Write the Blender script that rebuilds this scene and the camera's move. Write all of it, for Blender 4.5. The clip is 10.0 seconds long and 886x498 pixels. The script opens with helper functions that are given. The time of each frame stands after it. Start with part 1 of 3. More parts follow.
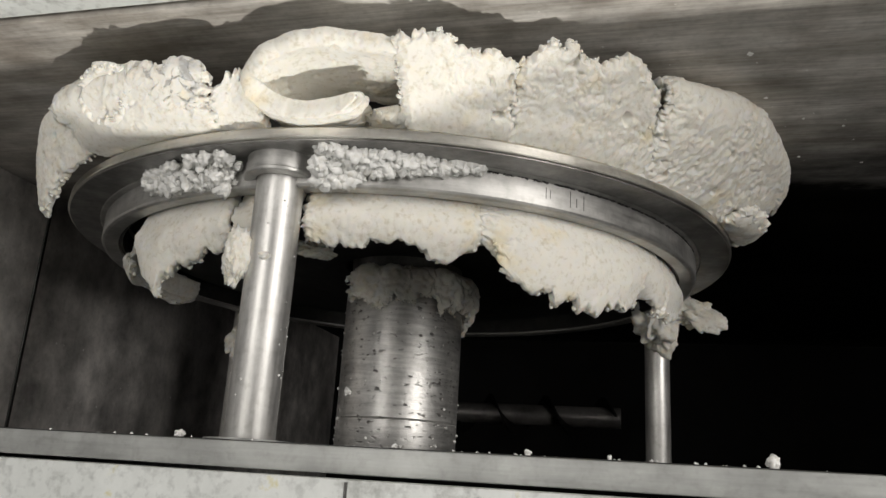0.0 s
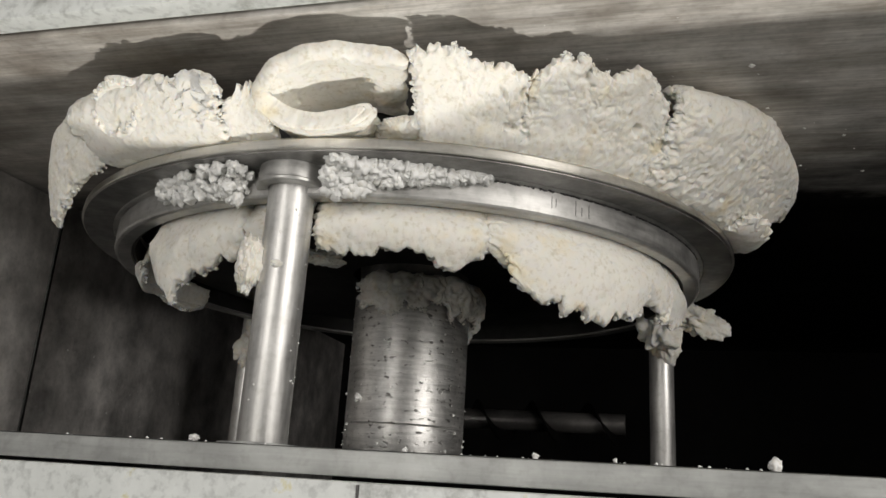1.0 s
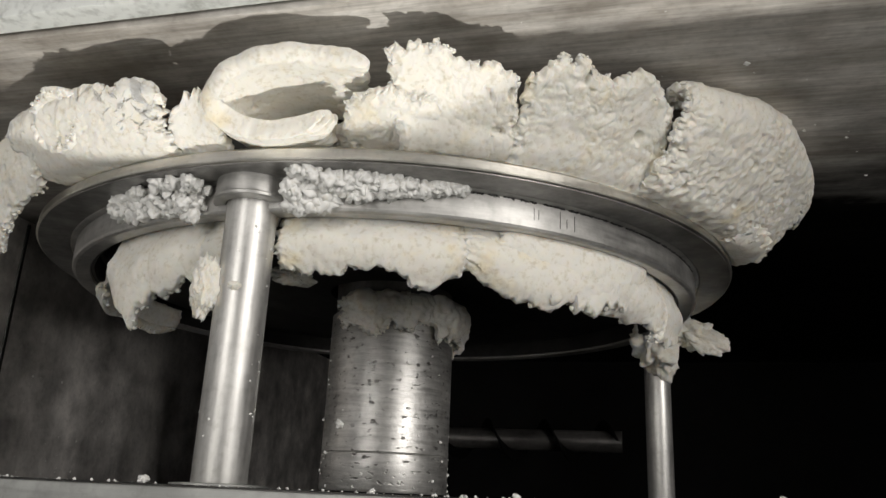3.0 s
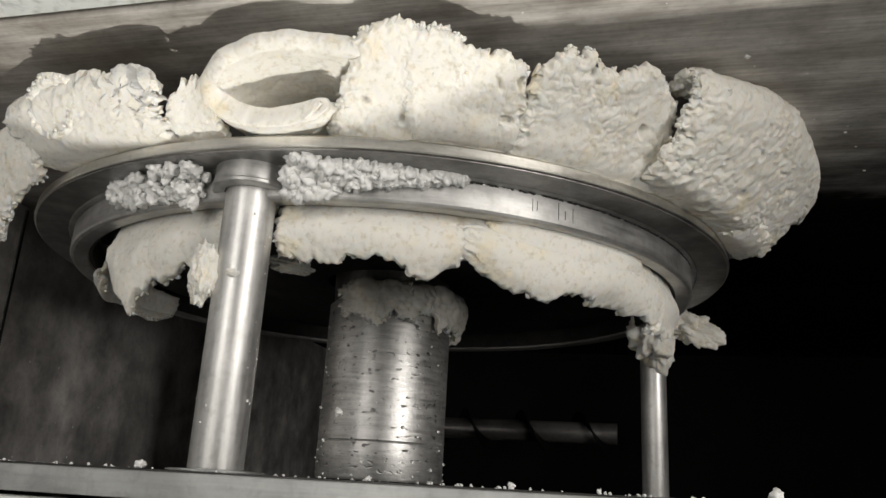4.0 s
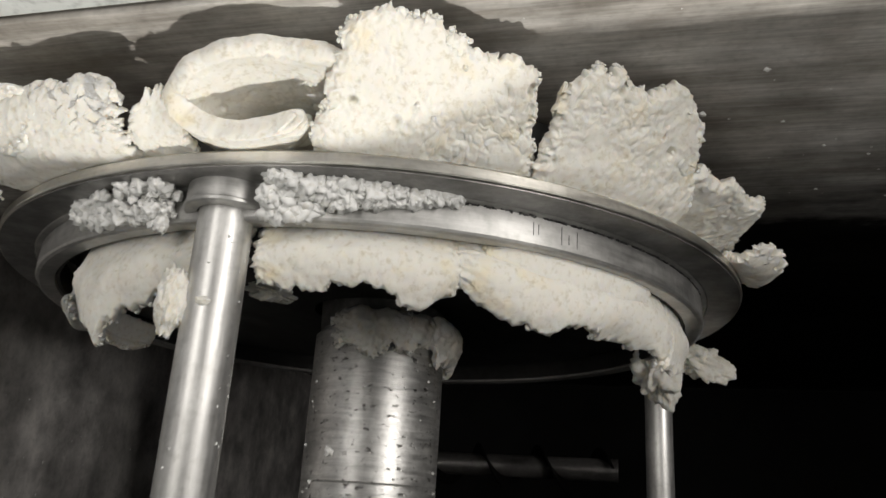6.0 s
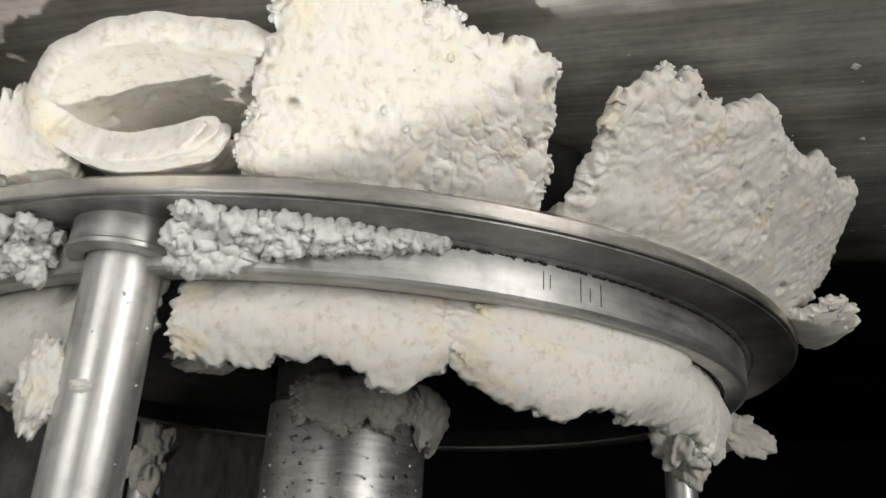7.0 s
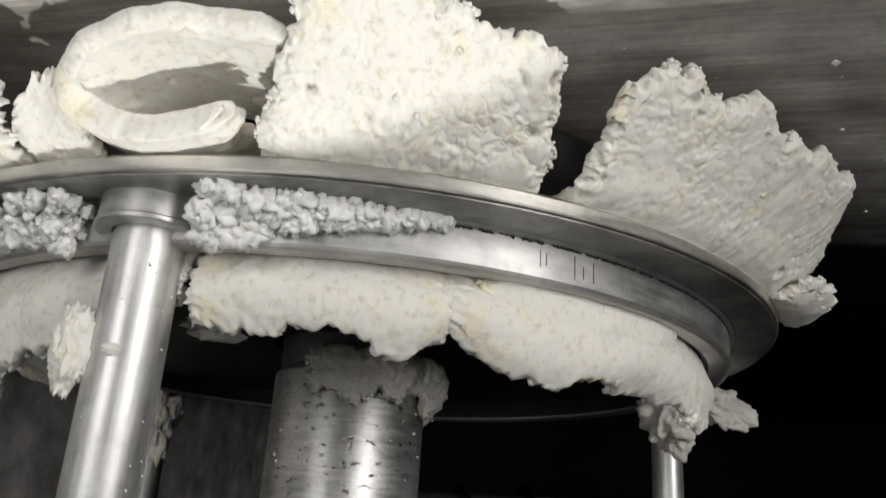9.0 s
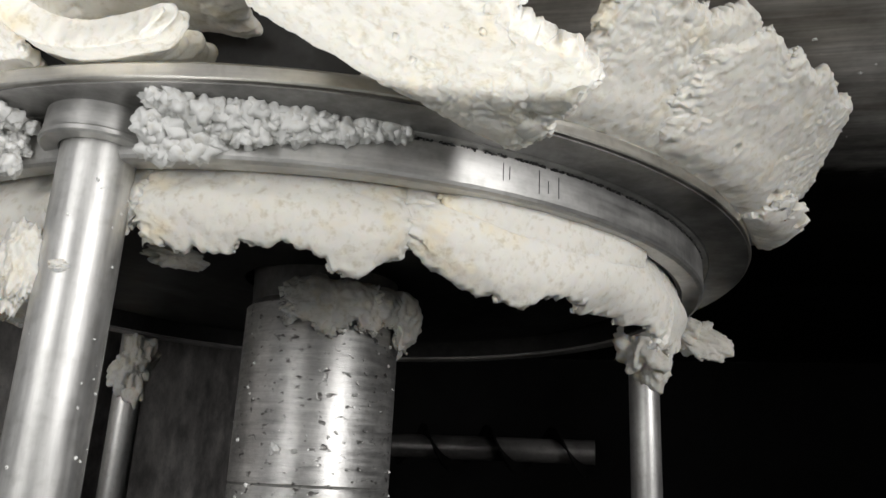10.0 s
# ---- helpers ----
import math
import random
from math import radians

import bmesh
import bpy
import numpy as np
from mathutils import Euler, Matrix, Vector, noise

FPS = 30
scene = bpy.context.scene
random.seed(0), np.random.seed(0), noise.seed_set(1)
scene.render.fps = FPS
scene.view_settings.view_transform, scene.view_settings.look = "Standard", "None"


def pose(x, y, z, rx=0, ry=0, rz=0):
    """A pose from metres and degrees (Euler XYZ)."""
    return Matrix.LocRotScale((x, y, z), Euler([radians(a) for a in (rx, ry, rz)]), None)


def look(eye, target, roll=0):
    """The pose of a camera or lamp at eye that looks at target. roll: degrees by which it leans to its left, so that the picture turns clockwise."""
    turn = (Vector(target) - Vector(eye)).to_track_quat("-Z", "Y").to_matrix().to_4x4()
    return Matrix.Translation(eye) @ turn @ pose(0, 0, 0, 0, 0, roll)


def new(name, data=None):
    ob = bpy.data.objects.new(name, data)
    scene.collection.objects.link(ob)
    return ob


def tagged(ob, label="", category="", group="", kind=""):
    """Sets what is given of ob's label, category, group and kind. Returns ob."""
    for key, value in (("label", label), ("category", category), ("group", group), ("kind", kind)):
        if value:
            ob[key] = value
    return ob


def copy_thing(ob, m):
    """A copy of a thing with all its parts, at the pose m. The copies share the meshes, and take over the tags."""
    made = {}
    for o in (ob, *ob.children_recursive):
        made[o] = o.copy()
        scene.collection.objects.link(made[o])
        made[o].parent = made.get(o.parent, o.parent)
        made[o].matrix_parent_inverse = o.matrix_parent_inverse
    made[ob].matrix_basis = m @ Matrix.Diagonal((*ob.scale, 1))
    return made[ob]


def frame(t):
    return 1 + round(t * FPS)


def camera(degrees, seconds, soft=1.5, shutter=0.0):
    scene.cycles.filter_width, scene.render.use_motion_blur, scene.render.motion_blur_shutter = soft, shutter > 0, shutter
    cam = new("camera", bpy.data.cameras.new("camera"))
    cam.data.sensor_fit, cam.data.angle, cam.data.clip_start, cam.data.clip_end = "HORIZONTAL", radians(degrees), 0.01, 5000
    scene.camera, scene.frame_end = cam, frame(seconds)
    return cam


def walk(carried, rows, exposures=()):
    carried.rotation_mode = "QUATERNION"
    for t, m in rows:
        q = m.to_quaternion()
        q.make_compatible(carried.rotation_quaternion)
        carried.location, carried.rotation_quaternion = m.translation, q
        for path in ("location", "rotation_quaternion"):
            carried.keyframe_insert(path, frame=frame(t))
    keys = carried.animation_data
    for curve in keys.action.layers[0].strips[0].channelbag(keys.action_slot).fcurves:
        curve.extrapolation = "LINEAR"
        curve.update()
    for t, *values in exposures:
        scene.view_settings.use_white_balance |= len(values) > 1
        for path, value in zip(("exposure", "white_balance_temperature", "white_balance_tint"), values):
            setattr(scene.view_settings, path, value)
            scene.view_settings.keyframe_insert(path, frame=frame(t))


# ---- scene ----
PATH = [
    (0, pose(0.0505, -0.7309, -0.1708, 106.11, -3.43, -0.33)),
    (0.5, pose(0.0481, -0.7379, -0.1726, 106.29, -3.54, -0.50)),
    (1, pose(0.0477, -0.7408, -0.1733, 106.61, -3.44, -0.07)),
    (1.5, pose(0.0481, -0.7303, -0.1708, 107.32, -3.03, 0.10)),
    (2, pose(0.0533, -0.7190, -0.1658, 107.52, -2.59, 0.12)),
    (3.5, pose(0.0614, -0.7020, -0.1563, 107.13, -2.68, -0.21)),
    (4, pose(0.0604, -0.7047, -0.1587, 106.77, -3.14, -0.39)),
    (4.5, pose(0.0565, -0.7089, -0.1613, 106.67, -3.59, -0.47)),
    (5, pose(0.0580, -0.7091, -0.1614, 106.89, -3.76, -0.56)),
    (5.5, pose(0.0600, -0.7038, -0.1598, 107.29, -3.57, -0.62)),
    (7, pose(0.0642, -0.5613, -0.1008, 111.36, -2.95, -1.61)),
    (7.5, pose(0.0617, -0.5504, -0.0895, 111.25, -2.99, -2.76)),
    (8, pose(0.0645, -0.5569, -0.0988, 112.79, -2.61, -2.11)),
    (8.5, pose(0.0628, -0.5698, -0.0997, 111.47, -3.31, -2.07)),
    (9, pose(0.0598, -0.5827, -0.1088, 109.75, -3.61, -2.30)),
    (9.5, pose(0.0694, -0.5747, -0.1143, 107.40, -3.65, -2.78)),
    (10, pose(0.0736, -0.5691, -0.1232, 106.75, -2.62, -2.76)),
]
cam = camera(58.59, 10.0, soft=1.5, shutter=0.4)
walk(cam, PATH, [(0, 0.0, 6500, 10), (5.7, 0.0, 6480, 10), (7.5, -0.08, 6350, 10), (9, 0.0, 6250, 10), (10, 0.20, 6200, 10)])

# ---- light: a bright white work room in front of the machine, a work lamp low before the opening ----
world = bpy.data.worlds.new("room_light")
scene.world = world
world.use_nodes = True
world.node_tree.nodes["Background"].inputs[0].default_value = (1.0, 0.97, 0.94, 1)
world.node_tree.nodes["Background"].inputs[1].default_value = 0.18


def area_lamp(name, eye, target, sx, sy, power, color=(1, 1, 1)):
    data = bpy.data.lights.new(name, "AREA")
    data.shape, data.size, data.size_y, data.energy, data.color = "RECTANGLE", sx, sy, power, color
    ob = new(name, data)
    ob.matrix_world = look(eye, target)
    return ob


HOUSING = -14.0  # the machine's box stands turned to the ring's axes by this angle


def box_to_world(a, n, z=0.0):
    c, s = math.cos(radians(HOUSING)), math.sin(radians(HOUSING))
    return (a * c - n * s, a * s + n * c, z)


area_lamp("work_lamp", box_to_world(0.22, -0.450, -1.15), box_to_world(0.0, -0.36, 0.09), 0.05, 0.010, 11.0, (1.0, 0.96, 0.90))
# two unseen soft fill lights, added either side of the camera to brighten the press
area_lamp("fill_light_right", (1.15, -1.55, 0.12), (0.08, -0.22, 0.0), 0.40, 1.0, 17.5, (1.0, 0.955, 0.905))
area_lamp("fill_light_left", (-0.75, -1.85, 0.02), (0.0, -0.2, -0.03), 0.40, 1.0, 10.5, (1.0, 0.955, 0.905))


# ---- materials ----
def material(name):
    mat = bpy.data.materials.new(name)
    mat.use_nodes = True
    nt = mat.node_tree
    return mat, nt, nt.nodes["Principled BSDF"]


def node(nt, kind, **values):
    nd = nt.nodes.new(kind)
    for key, value in values.items():
        nd.inputs[key].default_value = value
    return nd


def coords(nt, scale=(1, 1, 1)):
    tc = nt.nodes.new("ShaderNodeTexCoord")
    mp = node(nt, "ShaderNodeMapping", Scale=scale)
    nt.links.new(tc.outputs["Object"], mp.inputs["Vector"])
    return mp.outputs["Vector"]


def noise_node(nt, vector, scale, detail=4.0, rough=0.55):
    nd = node(nt, "ShaderNodeTexNoise", Scale=scale, Detail=detail, Roughness=rough)
    nt.links.new(vector, nd.inputs["Vector"])
    return nd.outputs["Fac"]


def ramp(nt, fac, stops):
    nd = nt.nodes.new("ShaderNodeValToRGB")
    el = nd.color_ramp.elements
    while len(el) < len(stops):
        el.new(0.5)
    for e, (p, c) in zip(el, stops):
        e.position, e.color = p, (c if len(c) == 4 else (*c, 1))
    nt.links.new(fac, nd.inputs["Fac"])
    return nd.outputs["Color"]


def mix(nt, fac, a, b, kind="MIX"):
    nd = nt.nodes.new("ShaderNodeMix")
    nd.data_type, nd.blend_type = "RGBA", kind
    for sock, val in ((nd.inputs[0], fac), (nd.inputs[6], a), (nd.inputs[7], b)):
        if isinstance(val, (int, float)):
            sock.default_value = val
        elif isinstance(val, tuple):
            sock.default_value = val if len(val) == 4 else (*val, 1)
        else:
            nt.links.new(val, sock)
    return nd.outputs[2]


def bump(nt, bsdf, height, strength, dist, after=None):
    nd = node(nt, "ShaderNodeBump", Strength=strength, Distance=dist)
    nt.links.new(height, nd.inputs["Height"])
    if after:
        nt.links.new(after, nd.inputs["Normal"])
    nt.links.new(nd.outputs["Normal"], bsdf.inputs["Normal"])
    return nd.outputs["Normal"]


def grey(v, tint=(1, 1, 1)):
    return tuple(v * c for c in tint)


def metal(name, base, rough, streak=(1, 1, 1), scale=60.0, spread=0.35, stain=0.25, tint=(1, 0.99, 0.96), bumps=0.15, metallic=1.0):
    """Steel with streaks along the stretched axis, blotchy stains and scratches."""
    mat, nt, b = material(name)
    v = coords(nt, streak)
    w = coords(nt)
    fine = noise_node(nt, v, scale, 6.0, 0.65)
    blot = noise_node(nt, w, 22.0, 5.0, 0.6)
    speck = noise_node(nt, w, 210.0, 3.0, 0.5)
    c1 = ramp(nt, fine, [(0.25, grey(base * (1 - spread), tint)), (0.75, grey(base * (1 + spread), tint))])
    c2 = ramp(nt, blot, [(0.35, (1 - stain,) * 3), (0.62, (1, 1, 1))])
    c3 = ramp(nt, speck, [(0.28, (0.86, 0.86, 0.85)), (0.50, (1, 1, 1))])
    nt.links.new(mix(nt, 1.0, mix(nt, 1.0, c1, c2, "MULTIPLY"), c3, "MULTIPLY"), b.inputs["Base Color"])
    nt.links.new(ramp(nt, fine, [(0.2, (max(rough - 0.12, 0.05),) * 3), (0.8, (min(rough + 0.15, 1),) * 3)]), b.inputs["Roughness"])
    b.inputs["Metallic"].default_value = metallic
    bump(nt, b, fine, bumps, 0.0006, bump(nt, b, speck, bumps * 0.6, 0.0006))
    return mat


def dough_material(name, base, yellow, rough=0.72, depth=0.5):
    mat, nt, b = material(name)
    v = coords(nt)
    big, mid, fine = noise_node(nt, v, 34.0, 4.0), noise_node(nt, v, 240.0, 5.0, 0.65), noise_node(nt, v, 720.0, 3.0, 0.6)
    c = ramp(nt, big, [(0.35, base), (0.60, grey(0.97, base)), (0.76, yellow)])
    d = ramp(nt, mid, [(0.30, (0.80, 0.77, 0.70)), (0.48, (1, 1, 1))])
    nt.links.new(mix(nt, 1.0, c, d, "MULTIPLY"), b.inputs["Base Color"])
    b.inputs["Roughness"].default_value = rough
    b.inputs["Specular IOR Level"].default_value = 0.2
    b.inputs["Subsurface Weight"].default_value = depth
    b.inputs["Subsurface Radius"].default_value = (1.0, 0.85, 0.66)
    b.inputs["Subsurface Scale"].default_value = 0.0022
    bump(nt, b, mid, 0.30, 0.0012, bump(nt, b, fine, 0.20, 0.0005))
    return mat


DOUGH = dough_material("pressed_dough", (0.80, 0.78, 0.72), (0.80, 0.72, 0.54))
CRUMB = dough_material("wet_crumb", (0.85, 0.85, 0.83), (0.84, 0.79, 0.66), 0.5, 0.0)
RING = metal("turned_steel", 0.60, 0.46, (1, 1, 9), 24.0, 0.25, 0.4, metallic=0.85)
LIP = metal("polished_lip_steel", 0.74, 0.36, (1, 1, 12), 20.0, 0.18, 0.18, (1, 0.97, 0.9))
ROD = metal("ground_rod_steel", 0.70, 0.44, (5, 5, 0.5), 60.0, 0.18, 0.2, bumps=0.12, metallic=0.8)
SHAFT = metal("pitted_shaft_steel", 0.72, 0.42, (1, 1, 9), 34.0, 0.35, 0.35, bumps=0.35, metallic=0.85)


def add_pits(mat, scale, depth):
    """Corrosion pits: dark hollows with a soft rim."""
    nt = mat.node_tree
    b = nt.nodes["Principled BSDF"]
    v = coords(nt, (1, 1, 1.7))
    n = noise_node(nt, v, scale, 2.0, 0.4)
    m = ramp(nt, n, [(0.25, (0.35, 0.34, 0.33)), (0.37, (1, 1, 1))])
    old = b.inputs["Base Color"].links[0].from_socket
    nt.links.new(mix(nt, 1.0, old, m, "MULTIPLY"), b.inputs["Base Color"])
    bump(nt, b, m, 0.6, depth, b.inputs["Normal"].links[0].from_socket)


add_pits(SHAFT, 170.0, 0.0012)
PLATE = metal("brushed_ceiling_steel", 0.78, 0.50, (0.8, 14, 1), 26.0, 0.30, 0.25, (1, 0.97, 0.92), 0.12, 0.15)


def add_smears(mat):
    """Wiped wet smears along the sheet and broad damp blotches."""
    nt = mat.node_tree
    b = nt.nodes["Principled BSDF"]
    wiped = noise_node(nt, coords(nt, (1, 5.5, 1)), 7.0, 6.0, 0.62)
    damp = noise_node(nt, coords(nt), 8.0, 5.0, 0.6)
    m = mix(nt, 1.0, ramp(nt, wiped, [(0.36, (0.55, 0.53, 0.50)), (0.62, (1, 1, 1))]), ramp(nt, damp, [(0.36, (0.50, 0.47, 0.44)), (0.60, (1, 1, 1))]), "MULTIPLY")
    old = b.inputs["Base Color"].links[0].from_socket
    nt.links.new(mix(nt, 1.0, old, m, "MULTIPLY"), b.inputs["Base Color"])
    wet = mix(nt, 0.5, b.inputs["Roughness"].links[0].from_socket, ramp(nt, damp, [(0.36, (0.25, 0.25, 0.25)), (0.60, (0.6, 0.6, 0.6))]))
    nt.links.new(wet, b.inputs["Roughness"])


add_smears(PLATE)


def add_depth_shade(mat):
    """Shade of the box's depth put into the colour, with an uneven edge."""
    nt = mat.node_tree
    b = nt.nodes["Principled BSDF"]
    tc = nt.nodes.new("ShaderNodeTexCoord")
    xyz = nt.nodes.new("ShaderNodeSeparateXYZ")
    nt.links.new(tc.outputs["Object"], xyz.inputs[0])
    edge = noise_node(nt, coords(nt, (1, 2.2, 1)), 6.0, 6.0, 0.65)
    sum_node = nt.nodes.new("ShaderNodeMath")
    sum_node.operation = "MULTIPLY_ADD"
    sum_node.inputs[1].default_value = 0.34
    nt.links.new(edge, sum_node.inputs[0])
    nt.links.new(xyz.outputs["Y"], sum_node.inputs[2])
    shade_mask = ramp(nt, sum_node.outputs[0], [(0.02, (1, 1, 1)), (0.20, (0.02, 0.02, 0.02))])
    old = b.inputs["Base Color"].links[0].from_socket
    nt.links.new(mix(nt, 1.0, old, shade_mask, "MULTIPLY"), b.inputs["Base Color"])
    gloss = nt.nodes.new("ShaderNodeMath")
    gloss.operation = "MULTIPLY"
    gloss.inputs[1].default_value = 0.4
    nt.links.new(shade_mask, gloss.inputs[0])
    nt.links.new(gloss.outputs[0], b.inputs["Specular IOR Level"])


add_depth_shade(PLATE)
SCREW = metal("worn_screw_steel", 0.17, 0.40, (1, 1, 0.5), 18.0, 0.5, 0.5, (1, 0.96, 0.92), 0.1, 0.6)
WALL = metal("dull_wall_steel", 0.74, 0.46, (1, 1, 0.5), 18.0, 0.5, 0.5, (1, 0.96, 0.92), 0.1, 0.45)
# near-black colour carries the shade of the box's unlit depth
DEEP_SHADE = metal("shade_black_steel", 0.004, 0.6, (1, 1, 1), 18.0, 0.5, 0.5, (1, 0.96, 0.92), 0.1, 0.0)
FRAME = metal("grey_frame_steel", 0.44, 0.5, (0.4, 6, 6), 40.0, 0.2, 0.3, (0.98, 1, 0.97), 0.12, 0.6)
DEEP_SHADE.node_tree.nodes["Principled BSDF"].inputs["Specular IOR Level"].default_value = 0.08
GRIMY_SHADED = metal("grimy_shaded_steel", 0.34, 0.42, (1, 1, 1), 60.0, 0.5, 0.5, (1, 0.98, 0.95), 0.3, 0.8)
DARK = metal("dark_cast_steel", 0.09, 0.5, (1, 1, 1), 40.0, 0.3, 0.3, bumps=0.2)


def panel_paint():
    mat, nt, b = material("scuffed_white_panel")
    v = coords(nt)
    blot, fine = noise_node(nt, v, 30.0, 6.0, 0.7), noise_node(nt, v, 160.0, 4.0)
    c = ramp(nt, blot, [(0.34, (0.38, 0.39, 0.37)), (0.47, (0.62, 0.64, 0.62)), (0.66, (0.70, 0.72, 0.70)), (0.74, (0.62, 0.58, 0.34))])
    nt.links.new(mix(nt, 1.0, c, ramp(nt, fine, [(0.3, (0.7, 0.7, 0.7)), (0.5, (1, 1, 1))]), "MULTIPLY"), b.inputs["Base Color"])
    b.inputs["Roughness"].default_value = 0.4
    bump(nt, b, blot, 0.15, 0.002)
    return mat


PANEL = panel_paint()


# ---- building helpers ----
def part(name, bm, mat, parent=None, label=""):
    me = bpy.data.meshes.new(name)
    bm.to_mesh(me)
    bm.free()
    me.materials.append(mat)
    ob = new(name, me)
    ob.parent = parent
    if label:
        ob["label"] = label
    return ob


def smooth(ob, angle=35):
    for poly in ob.data.polygons:
        poly.use_smooth = True
    if angle < 180:
        ob.data.set_sharp_from_angle(angle=radians(angle))
    return ob


def empty(name, m=None):
    ob = new(name)
    ob.empty_display_size = 0.02
    if m is not None:
        ob.matrix_world = m
    return ob


def lathe(profile, steps=160, closed=True, axis=(0.0, 0.0)):
    """Turn a profile of (radius, z) about a vertical axis."""
    bm = bmesh.new()
    rings = []
    for k in range(steps):
        a = 2 * math.pi * k / steps
        rings.append([bm.verts.new((axis[0] + r * math.cos(a), axis[1] + r * math.sin(a), z)) for r, z in profile])
    count = len(profile)
    for k in range(steps):
        p, q = rings[k], rings[(k + 1) % steps]
        for i in range(count if closed else count - 1):
            j = (i + 1) % count
            bm.faces.new((p[i], q[i], q[j], p[j]))
    bmesh.ops.recalc_face_normals(bm, faces=bm.faces)
    return bm


def block(x0, x1, y0, y1, z0, z1, bevel=0.0015, segments=2):
    bm = bmesh.new()
    bmesh.ops.create_cube(bm, size=1.0)
    for v in bm.verts:
        v.co = ((x0 + x1) / 2 + v.co.x * (x1 - x0), (y0 + y1) / 2 + v.co.y * (y1 - y0), (z0 + z1) / 2 + v.co.z * (z1 - z0))
    if bevel:
        bmesh.ops.bevel(bm, geom=list(bm.edges), offset=bevel, segments=segments, affect="EDGES", profile=0.6)
    return bm


def catmull(p, t):
    """A point of the smooth line through the points p, t from 0 to 1."""
    n = len(p) - 1
    k = min(int(t * n), n - 1)
    f = t * n - k
    a, b, c, d = p[max(k - 1, 0)], p[k], p[k + 1], p[min(k + 2, n)]
    return 0.5 * ((2 * b) + (c - a) * f + (2 * a - 5 * b + 4 * c - d) * f * f + (3 * b - a - 3 * c + d) * f ** 3)


def polar(az, r, z):
    return Vector((r * math.cos(radians(az)), r * math.sin(radians(az)), z))


def rag(s, seed, rough, near, fray=1.0):
    """Torn edge: broad bites with steep sides reaching inwards, crumbling of finer sizes at the rim alone; near: 1 at the rim, 0 at the far side."""
    p = Vector((s * 3.1, seed * 7.3, 0.2))
    bite = noise.noise(p * 1.7)
    bite = math.copysign(abs(bite) ** 0.6, bite)
    broad = rough * (0.5 + 0.45 * bite + 0.3 * noise.noise(p * 4.1)) * near ** 2.5
    crumb = noise.noise(p * 12.0) + 0.7 * noise.noise(p * 21.0) + 0.5 * noise.noise(p * 43.0)
    return broad + 0.009 * fray * crumb * near ** 10


def crumb_shape(seed):
    """One small angular crumb as points and faces."""
    bm = lump((1.0, 0.85, 0.9), seed, 0.6, 2, 0.15)
    bm.verts.ensure_lookup_table()
    out = ([v.co.copy() for v in bm.verts], [[v.index for v in f.verts] for f in bm.faces])
    bm.free()
    return out


SHAPES = []


def crumble(bm, rim, face, seed, amount):
    """Crumbs half sunk along a torn rim and, fewer, over the face."""
    if not SHAPES:
        SHAPES.extend(crumb_shape(60 + k) for k in range(6))
    r = random.Random(seed * 13)
    picks = []
    step = 0.0026 / amount
    run, last = 0.0, rim[0]
    for p in rim:
        run += (p - last).length
        last = p
        if run > step:
            run = 0.0
            if noise.noise(p * 60.0) > 0.0:
                picks.append((p, r.uniform(0.0006, 0.0019)))
    for p in face:
        if noise.noise(p * 70.0 + Vector((seed, 1, 2))) > 0.12 and r.random() < 0.004 * amount:
            picks.append((p + Vector((r.uniform(-1, 1), r.uniform(-1, 1), r.uniform(-1, 1))) * 0.0008, r.uniform(0.0006, 0.0017)))
    for p, size in picks:
        verts, faces = r.choice(SHAPES)
        m = Matrix.Translation(p + Vector((r.uniform(-1, 1), r.uniform(-1, 1), r.uniform(-1, 1))) * 0.0005) @ Euler((r.uniform(0, 6), r.uniform(0, 6), 0)).to_matrix().to_4x4() @ Matrix.Scale(size, 4)
        vs = [bm.verts.new(m @ v) for v in verts]
        for f in faces:
            bm.faces.new([vs[k] for k in f])


